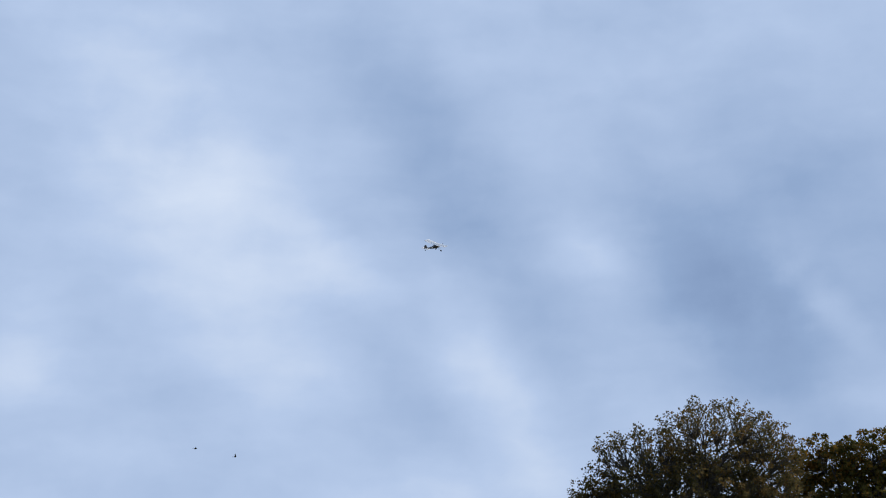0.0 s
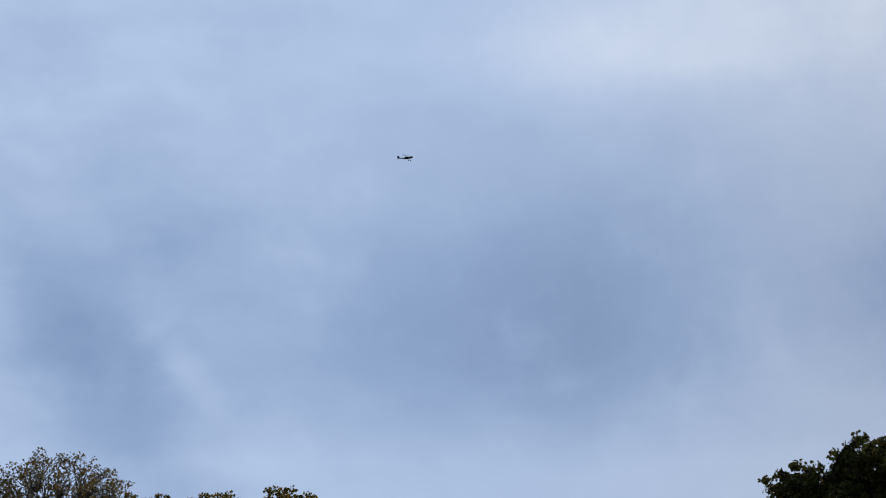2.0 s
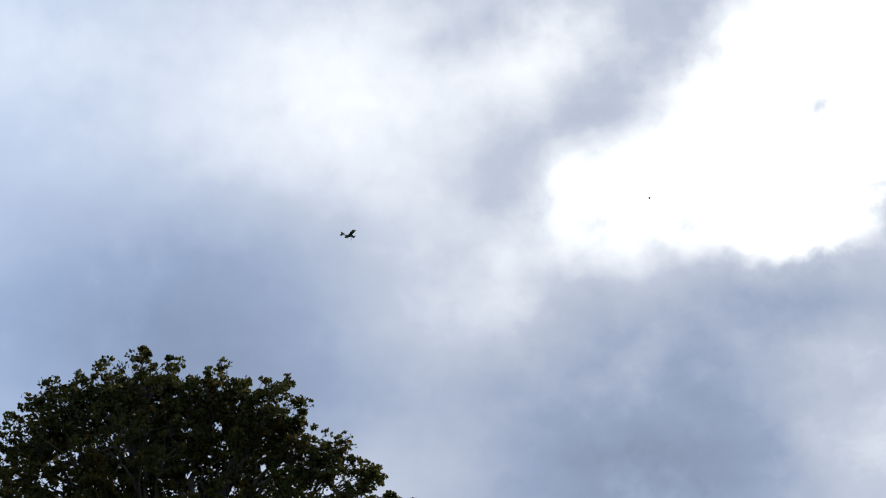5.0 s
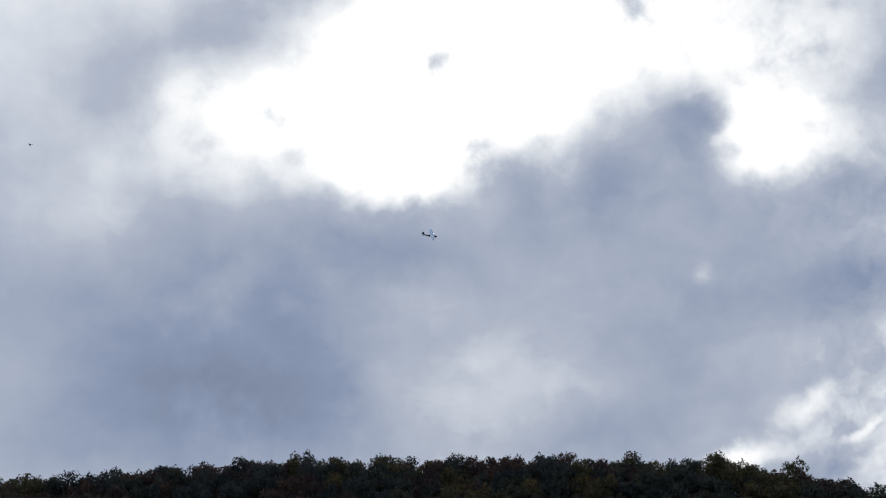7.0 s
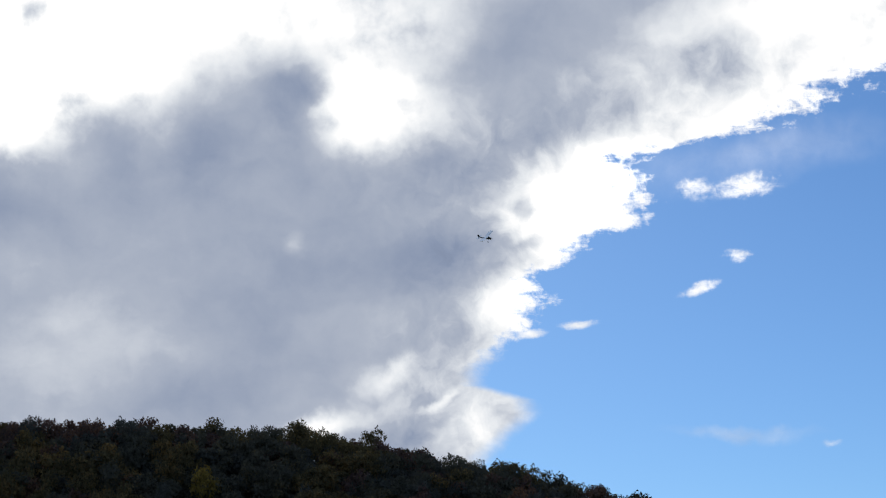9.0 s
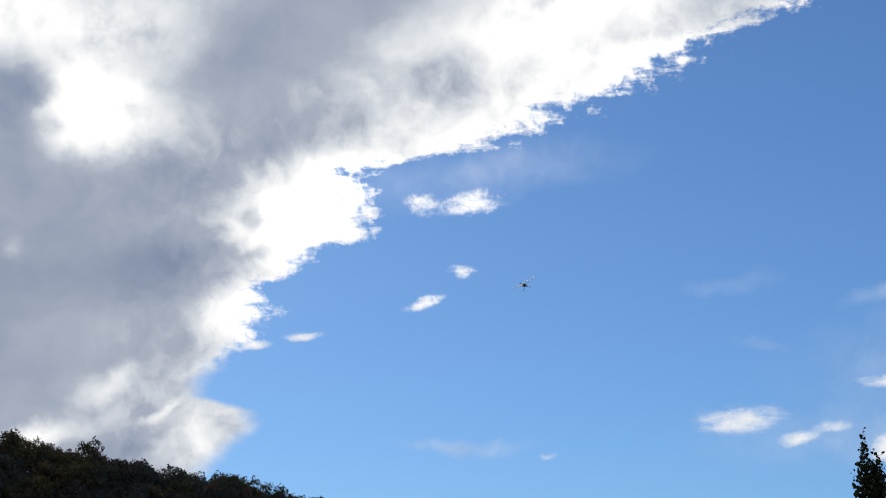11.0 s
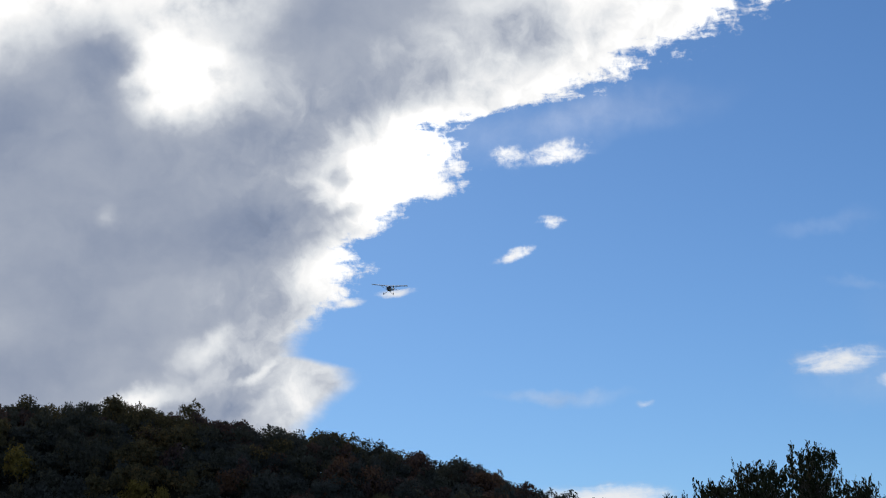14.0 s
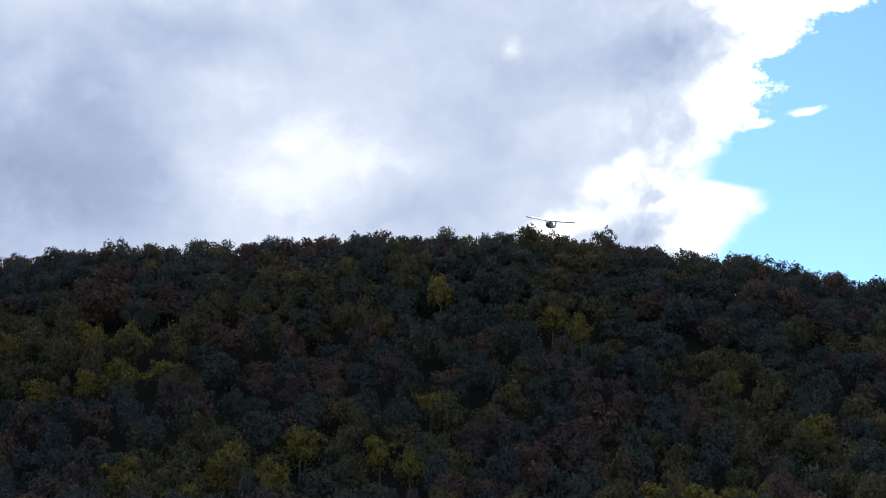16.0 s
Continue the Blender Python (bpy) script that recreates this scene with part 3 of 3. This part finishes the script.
# ---- the wooded hill ----
def crown_template(rng, count, size):
    """Leaf blades lying on the heaped lobes of one far tree, about 1 m across and high."""
    k = 19
    lob = rng.normal(size=(k, 3))
    lob *= (rng.uniform(0.2, 0.4, k) / np.linalg.norm(lob, axis=1))[:, None]
    lob[:, 2] = np.abs(lob[:, 2]) * 1.1 + 0.08
    lob[0] = (0, 0, 0.16)
    lr = rng.uniform(0.08, 0.19, k)
    lr[0] = 0.24
    pick = rng.choice(k, count, p=lr ** 2 / (lr ** 2).sum())
    u = rng.normal(size=(count, 3))
    u[:, 2] = np.where(rng.uniform(size=count) < 0.8, np.abs(u[:, 2]), u[:, 2])
    u /= np.linalg.norm(u, axis=1, keepdims=True)
    c = lob[pick] + u * (lr[pick] * rng.uniform(0.35, 1.0, count) ** 0.6)[:, None]
    nrm = u + 0.75 * rng.normal(size=(count, 3))
    a = np.cross(nrm, rng.normal(size=(count, 3)))
    a /= np.linalg.norm(a, axis=1, keepdims=True)
    b = np.cross(nrm, a)
    b /= np.linalg.norm(b, axis=1, keepdims=True)
    s = size * rng.uniform(0.6, 1.4, (count, 1))
    v = np.stack([c - a * s, c + b * s * 0.9, c + a * s], 1)
    return v.reshape(-1, 3), np.arange(3 * count).reshape(-1, 3)


def woodland():
    rng, low = np.random.default_rng(5), np.random.default_rng(6)
    temps = [crown_template(rng, 1150, 0.031) for _ in range(9)]
    spots = []
    for r in np.arange(HILL_FOOT - 4, 350, 5.4):
        step = 5.2 / r
        for a in np.arange(radians(50), radians(106), step):
            aa, r2 = a + rng.normal() * step * 0.28, r + rng.normal() * 1.5
            spots.append((r2 * math.sin(aa), r2 * math.cos(aa), r2, math.degrees(aa)))
    spots = np.array(spots)
    z = ground_height(spots[:, 0], spots[:, 1])
    kinds = []
    for x, y, r, a in spots:
        h = noise.noise((x / 30, y / 30, 3.1)) + 0.5 * noise.noise((x / 9, y / 9, 7.7))
        kind = 0
        q = rng.uniform()
        if h > 0.2 and r < 296:
            kind = 3 if q < 0.34 else 1
        elif h > 0.02:
            kind = 1 if q < 0.6 else 0
        elif h < -0.18:
            kind = 2 if q < 0.62 else 4
        else:
            kind = int(rng.choice([0, 4, 2, 1], p=[0.4, 0.35, 0.15, 0.1]))
        kinds.append(kind)
    kinds = np.array(kinds)
    ridge = (spots[:, 2] > 318) & (spots[:, 2] < 345)
    single = np.where(ridge & (spots[:, 3] > 54) & (spots[:, 3] < 100))[0]
    yellow = np.where((kinds == 3) & (spots[:, 3] > 58) & (spots[:, 3] < 97))[0]
    alone = set(single[:190].tolist()) | set(yellow[:90].tolist())
    names = ["dark green", "olive", "russet brown", "yellow", "blue-green"]
    trees = []
    meshes = {}
    vs, fs, ms, base = [], [], [], 0
    stems = []
    for i, (x, y, r, a) in enumerate(spots):
        wide = rng.uniform(6.0, 9.5)
        high = rng.uniform(8.0, 12.0)
        if ridge[i]:
            wide, high = rng.uniform(6.5, 10.0), rng.uniform(8.8, 11.2)
            if rng.uniform() < 0.06:
                wide, high = 7.0, 11.2
        k = int(rng.integers(len(temps)))
        turn = rng.uniform(0, 2 * np.pi)
        foot = z[i]
        if i in alone:
            key = (k, int(kinds[i]))
            if key not in meshes:
                me = mesh_of("crown", temps[k][0], temps[k][1])
                me.materials.append(WOODS[kinds[i]])
                meshes[key] = me
            if "trunk" not in meshes:
                tv, tf = tubes([(np.array([[0, 0, -0.8], [0.02, 0, -0.3], [0, 0.02, 0.1]]), [0.035, 0.028, 0.018])], 6)
                meshes["trunk"] = mesh_of("trunk", tv, tf, True)
                meshes["trunk"].materials.append(BARK)
            t = new("hillside_tree")
            t.matrix_world = Matrix.LocRotScale((x, y, foot + 0.25 * high), Euler((0, 0, turn)), (wide, wide, high))
            tagged(t, names[kinds[i]] + " autumn tree on the wooded hillside", "tree", "trees of the hillside wood")
            for nm, me in (("trunk", meshes["trunk"]), ("crown", meshes[key])):
                o = new(nm, me)
                o.parent = t
            continue
        v, f = temps[k]
        c, s = math.cos(turn), math.sin(turn)
        w = np.empty_like(v)
        w[:, 0] = (v[:, 0] * c - v[:, 1] * s) * wide + x
        w[:, 1] = (v[:, 0] * s + v[:, 1] * c) * wide + y
        w[:, 2] = v[:, 2] * high + foot + 0.25 * high
        vs.append(w)
        fs.append(f + base)
        ms.append(np.full(len(f), kinds[i], np.int32))
        base += len(v)
    # low young growth that closes the gaps along the crest
    for a, near in itertools.product(np.arange(radians(52), radians(100), 5.0 / RIDGE_R), (8, 0, -8, -15, -22, -30)):
        r = RIDGE_R + near + low.normal() * 3
        x, y = r * math.sin(a), r * math.cos(a)
        k, wide, high = int(low.integers(len(temps))), low.uniform(7, 10.5), low.uniform(9.0, 12.5)
        v, f = temps[k]
        vs.append(v * (wide, wide, high) + (x, y, float(ground_height(x, y)) + 0.02 * high))
        fs.append(f + base)
        ms.append(np.full(len(f), int(low.choice([0, 4, 2])), np.int32))
        base += len(v)
    me = mesh_of("woodland", np.concatenate(vs), np.concatenate(fs))
    for m in WOODS:
        me.materials.append(m)
    me.polygons.foreach_set("material_index", np.concatenate(ms))
    tagged(new("woodland", me), "dense mixed autumn wood covering the hillside", "woodland", kind="stuff")


woodland()


# ---- the model aeroplane ----
def box(bm, m, size, taper=(1, 1)):
    vs = bmesh.ops.create_cube(bm, size=1.0, matrix=Matrix.Identity(4))["verts"]
    for v in vs:
        if v.co.y < 0:
            v.co.x *= taper[0]
            v.co.z *= taper[1]
        v.co = m @ Vector((v.co.x * size[0], v.co.y * size[1], v.co.z * size[2]))


def hull(bm, rings, sides=14, power=0.7):
    """A closed skin through rounded-square sections: (y, half width, bottom z, top z)."""
    loops = []
    for y, w, lo, hi in rings:
        row = []
        for k in range(sides):
            a = 2 * math.pi * k / sides
            cx, cz = math.cos(a), math.sin(a)
            row.append(bm.verts.new((w * math.copysign(abs(cx) ** power, cx), y, (lo + hi) / 2 + (hi - lo) / 2 * math.copysign(abs(cz) ** power, cz))))
        loops.append(row)
    for p, q in zip(loops, loops[1:]):
        for k in range(sides):
            bm.faces.new((p[k], p[(k + 1) % sides], q[(k + 1) % sides], q[k]))
    bm.faces.new(loops[0])
    bm.faces.new(loops[-1][::-1])
    bmesh.ops.recalc_face_normals(bm, faces=bm.faces)
    for f in bm.faces:
        f.smooth = True


def blade_wing(bm, stations, vertical=False):
    """An aerofoil skin: stations of (span position, leading edge y, chord, z, thickness)."""
    prof = [(0.0, 0.0), (0.03, 0.35), (0.12, 0.75), (0.3, 1.0), (0.6, 0.7), (1.0, 0.06), (1.0, -0.06), (0.6, -0.2), (0.3, -0.35), (0.1, -0.35), (0.03, -0.22)]
    loops = []
    for s, lead, chord, z, th in stations:
        row = []
        for c, h in prof:
            p = (s, lead - c * chord, z + h * th) if not vertical else (h * th, lead - c * chord, s)
            row.append(bm.verts.new(p))
        loops.append(row)
    n = len(prof)
    for p, q in zip(loops, loops[1:]):
        for k in range(n):
            bm.faces.new((p[k], p[(k + 1) % n], q[(k + 1) % n], q[k]))
    bm.faces.new(loops[0])
    bm.faces.new(loops[-1][::-1])
    bmesh.ops.recalc_face_normals(bm, faces=bm.faces)
    if not vertical:
        for f in bm.faces:
            f.material_index = 1 if f.normal.z < 0 else 0


def rod(bm, a, b, r, sides=8):
    a, b = Vector(a), Vector(b)
    m = Matrix.Translation((a + b) / 2) @ (b - a).to_track_quat("Z", "Y").to_matrix().to_4x4()
    bmesh.ops.create_cone(bm, cap_ends=True, segments=sides, radius1=r, radius2=r, depth=(b - a).length, matrix=m)


def make_plane():
    plane = new("model_aeroplane")
    tagged(plane, "white and dark high-wing radio-controlled model aeroplane in flight", "model aeroplane")
    bm = bmesh.new()
    hull(bm, [(0.36, 0.030, -0.045, 0.03), (0.33, 0.05, -0.07, 0.045), (0.20, 0.062, -0.085, 0.055), (0.12, 0.064, -0.09, 0.10), (-0.10, 0.06, -0.085, 0.10),
              (-0.20, 0.05, -0.07, 0.055), (-0.45, 0.03, -0.03, 0.035), (-0.66, 0.014, 0.0, 0.03)])
    body = part("fuselage", bm, DARK_FILM, plane, "dark fuselage with a blunt nose")
    bm = bmesh.new()
    hull(bm, [(0.13, 0.061, 0.035, 0.097), (0.19, 0.058, 0.04, 0.062)], 10)
    part("windscreen", bm, CLEAR, body, "tinted sloping windscreen")
    for sx in (-1, 1):
        bm = bmesh.new()
        box(bm, pose(sx * 0.062, 0.01, 0.055), (0.006, 0.15, 0.05))
        part("side_window", bm, CLEAR, body, "tinted cabin window")
        bm = bmesh.new()
        box(bm, pose(sx * 0.046, -0.27, 0.012, 0, 0, sx * 4.5), (0.005, 0.34, 0.022), (1, 0.4))
        part("stripe", bm, WHITE_FILM, body, "white side stripe")
    bm = bmesh.new()
    st = [(-0.70, 0.115, 0.20, 0.155, 0.012), (-0.66, 0.135, 0.245, 0.152, 0.020), (-0.35, 0.14, 0.26, 0.130, 0.026), (0.0, 0.14, 0.265, 0.108, 0.028), (0.35, 0.14, 0.26, 0.130, 0.026), (0.66, 0.135, 0.245, 0.152, 0.020), (0.70, 0.115, 0.20, 0.155, 0.012)]
    blade_wing(bm, st)
    wing = part("wing", bm, WHITE_FILM, plane, "high wing, white above and dark below")
    wing.data.materials.append(DARK_FILM)
    for sx in (-1, 1):
        bm = bmesh.new()
        box(bm, pose(sx * 0.43, -0.138, 0.139, 0, -sx * 3.9, 0), (0.42, 0.045, 0.008))
        part("aileron", bm, WHITE_FILM, wing)
        bm = bmesh.new()
        box(bm, pose(sx * 0.683, 0.012, 0.156, 0, -sx * 4, 0), (0.05, 0.225, 0.028))
        part("wing_tip", bm, WHITE_FILM, wing)
        bm = bmesh.new()
        rod(bm, (sx * 0.055, 0.06, -0.06), (sx * 0.34, 0.05, 0.118), 0.006)
        part("wing_strut", bm, WHITE_FILM, plane)
    bm = bmesh.new()
    blade_wing(bm, [(-0.25, -0.575, 0.09, 0.03, 0.006), (-0.2, -0.55, 0.135, 0.03, 0.009), (0.0, -0.54, 0.15, 0.03, 0.010), (0.2, -0.55, 0.135, 0.03, 0.009), (0.25, -0.575, 0.09, 0.03, 0.006)])
    tail = part("tailplane", bm, WHITE_FILM, plane, "tailplane, white above and dark below")
    tail.data.materials.append(DARK_FILM)
    bm = bmesh.new()
    box(bm, pose(0, -0.705, 0.032), (0.46, 0.04, 0.006))
    part("elevator", bm, WHITE_FILM, tail)
    bm = bmesh.new()
    blade_wing(bm, [(0.03, -0.50, 0.17, 0, 0.012), (0.10, -0.545, 0.13, 0, 0.012), (0.18, -0.585, 0.09, 0, 0.010), (0.21, -0.61, 0.055, 0, 0.006)], True)
    fin = part("fin", bm, DARK_FILM, plane, "dark upright tail fin")
    bm = bmesh.new()
    box(bm, pose(0, -0.695, 0.11), (0.007, 0.05, 0.17))
    part("rudder", bm, DARK_FILM, fin)
    for sx in (-1, 1):
        bm = bmesh.new()
        rod(bm, (sx * 0.03, 0.13, -0.08), (sx * 0.17, 0.14, -0.20), 0.008)
        rod(bm, (sx * 0.165, 0.14, -0.20), (sx * 0.205, 0.14, -0.20), 0.005)
        leg = part("landing_gear_leg", bm, METAL, plane, "bent wire landing gear leg")
        bm = bmesh.new()
        bmesh.ops.create_cone(bm, cap_ends=True, segments=18, radius1=0.042, radius2=0.042, depth=0.024, matrix=pose(sx * 0.19, 0.14, -0.20, 0, 90, 0))
        bmesh.ops.bevel(bm, geom=bm.edges[:], offset=0.007, segments=2, affect="EDGES")
        part("wheel", bm, RUBBER, leg, "black rubber wheel")
    bm = bmesh.new()
    rod(bm, (0, -0.60, 0.0), (0, -0.64, -0.06), 0.005)
    bmesh.ops.create_cone(bm, cap_ends=True, segments=12, radius1=0.018, radius2=0.018, depth=0.012, matrix=pose(0, -0.645, -0.065, 0, 90, 0))
    part("tail_wheel", bm, RUBBER, plane)
    bm = bmesh.new()
    bmesh.ops.create_cone(bm, cap_ends=True, segments=16, radius1=0.028, radius2=0.004, depth=0.055, matrix=pose(0, 0.385, -0.008, -90, 0, 0))
    part("spinner", bm, DARK_FILM, plane, "dark nose spinner")
    bm = bmesh.new()
    for s in (0, 180):
        m = pose(0, 0.372, -0.008, 0, s + 35, 0)
        box(bm, m @ pose(0, 0, 0.07, 0, 0, 24), (0.022, 0.004, 0.13))
    part("propeller", bm, DARK_FILM, plane, "two-bladed dark propeller")
    return plane


def make_bird(label):
    bird = new("bird")
    tagged(bird, label, "bird", "birds crossing the sky")
    bm = bmesh.new()
    hull(bm, [(0.24, 0.006, 0.0, 0.02), (0.18, 0.03, -0.025, 0.04), (0.08, 0.05, -0.05, 0.045), (-0.1, 0.045, -0.035, 0.04), (-0.2, 0.03, -0.005, 0.022), (-0.34, 0.055, 0.0, 0.012)], 8, 1.0)
    part("body", bm, FEATHER, bird)
    wings = []
    for sx in (-1, 1):
        bm = bmesh.new()
        st = [(sx * 0.0, 0.10, 0.19, 0.0, 0.018), (sx * 0.18, 0.13, 0.18, 0.015, 0.012), (sx * 0.34, 0.08, 0.13, 0.01, 0.008), (sx * 0.45, 0.0, 0.05, 0.0, 0.004)]
        blade_wing(bm, st)
        for f in bm.faces:
            f.material_index = 0
        w = part("wing", bm, FEATHER, bird)
        w.location = (sx * 0.03, 0.02, 0.02)
        wings.append((sx, w))
    return bird, wings


aeroplane = make_plane()
BIRDS = [make_bird("small dark bird flapping across the cloudy sky") for _ in range(3)]

# time, x, y, z, heading (degrees, to the right of +y), nose up, bank to the right
FLIGHT = [
    (0, -0.32, 74.76, 23.76, 45.1, 25, 25),
    (0.5, 7.38, 82.37, 27.68, 54.0, 23, 25),
    (1, 16.96, 89.10, 32.75, 68.2, 21, 29),
    (1.5, 27.53, 92.24, 37.34, 74.6, 21, 32),
    (2, 36.94, 93.81, 41.89, 88.1, 16, 26),
    (2.5, 45.41, 92.36, 43.13, 104.2, 4, -1),
    (3, 53.12, 87.88, 44.21, 112.5, 6, 4),
    (3.5, 61.41, 82.72, 44.44, 112.7, 6, -1),
    (4, 68.73, 77.76, 43.59, 110.3, 5, -5),
    (4.5, 76.24, 71.83, 42.17, 110.4, 3, -7),
    (5, 83.32, 66.61, 41.56, 115.3, 1, -5),
    (5.2, 85.77, 64.10, 41.13, 119.3, 1, -3),
    (6.2, 97.33, 51.25, 39.38, 136.9, 2, 20),
    (7.3, 106.25, 34.89, 37.85, 154.0, -4, 49),
    (7.5, 107.53, 31.70, 37.75, 157.9, -4, 50),
    (8, 108.65, 23.61, 37.11, 178.4, -9, 49),
    (8.5, 107.26, 14.75, 35.77, 206.2, -15, 45),
    (9, 105.23, 7.15, 34.53, 219.0, -17, 44),
    (9.5, 98.57, -0.06, 32.22, 238.3, -20, 50),
    (10, 90.77, -5.22, 29.46, 254.0, -22, 52),
    (10.2, 88.45, -6.97, 28.58, 257.8, -22, 49),
    (11.2, 84.05, -11.14, 25.60, 276.8, -15, 23),
    (12.3, 81.14, -8.67, 23.32, 288.3, -3, -5),
    (12.5, 79.07, -7.48, 22.75, 288.2, -3, -8),
    (13, 72.50, -4.54, 21.26, 285.1, -5, -9),
    (13.5, 65.96, -1.42, 19.39, 281.4, -8, -10),
    (14, 62.49, 0.88, 17.70, 281.2, -9, -7),
    (14.5, 58.83, 3.10, 15.80, 279.8, -10, -1),
    (15, 54.27, 4.92, 13.95, 275.6, -10, -8),
    (15.5, 49.82, 6.60, 11.92, 274.2, -6, -10),
    (16, 45.81, 7.87, 10.49, 272.9, -4, -11),
]
# time, place and heading of each bird
BIRD_WAYS = [
    [(0, -27.9, 185.4, 32.2, 82), (8, 91.0, 201.4, 29.2, 82), (16, 209.8, 217.3, 26.2, 82)],
    [(0, -25.3, 200.9, 33.8, 84), (8, 95.8, 213.7, 34.4, 84), (16, 216.9, 226.5, 34.9, 84)],
    [(0, 201.9, 25.4, 90.0, -24), (8, 156.1, 128.7, 72.3, -24), (16, 110.3, 232.0, 54.7, -24)],
]


def motions():
    walk(aeroplane, [(t, pose(x, y, z, up, bank, -head)) for t, x, y, z, head, up, bank in FLIGHT])
    for k, ((bird, wings), way) in enumerate(zip(BIRDS, BIRD_WAYS)):
        walk(bird, [(t, pose(x, y, z, 0, 0, -h)) for t, x, y, z, h in way])
        for sx, w in wings:
            beats = [(0.1 * i, pose(*w.location, 0, -sx * (8 + 34 * math.sin(0.1 * i * 2 * math.pi * (2.3 + 0.3 * k) + k)), 0)) for i in range(161)]
            walk(w, beats)


motions()
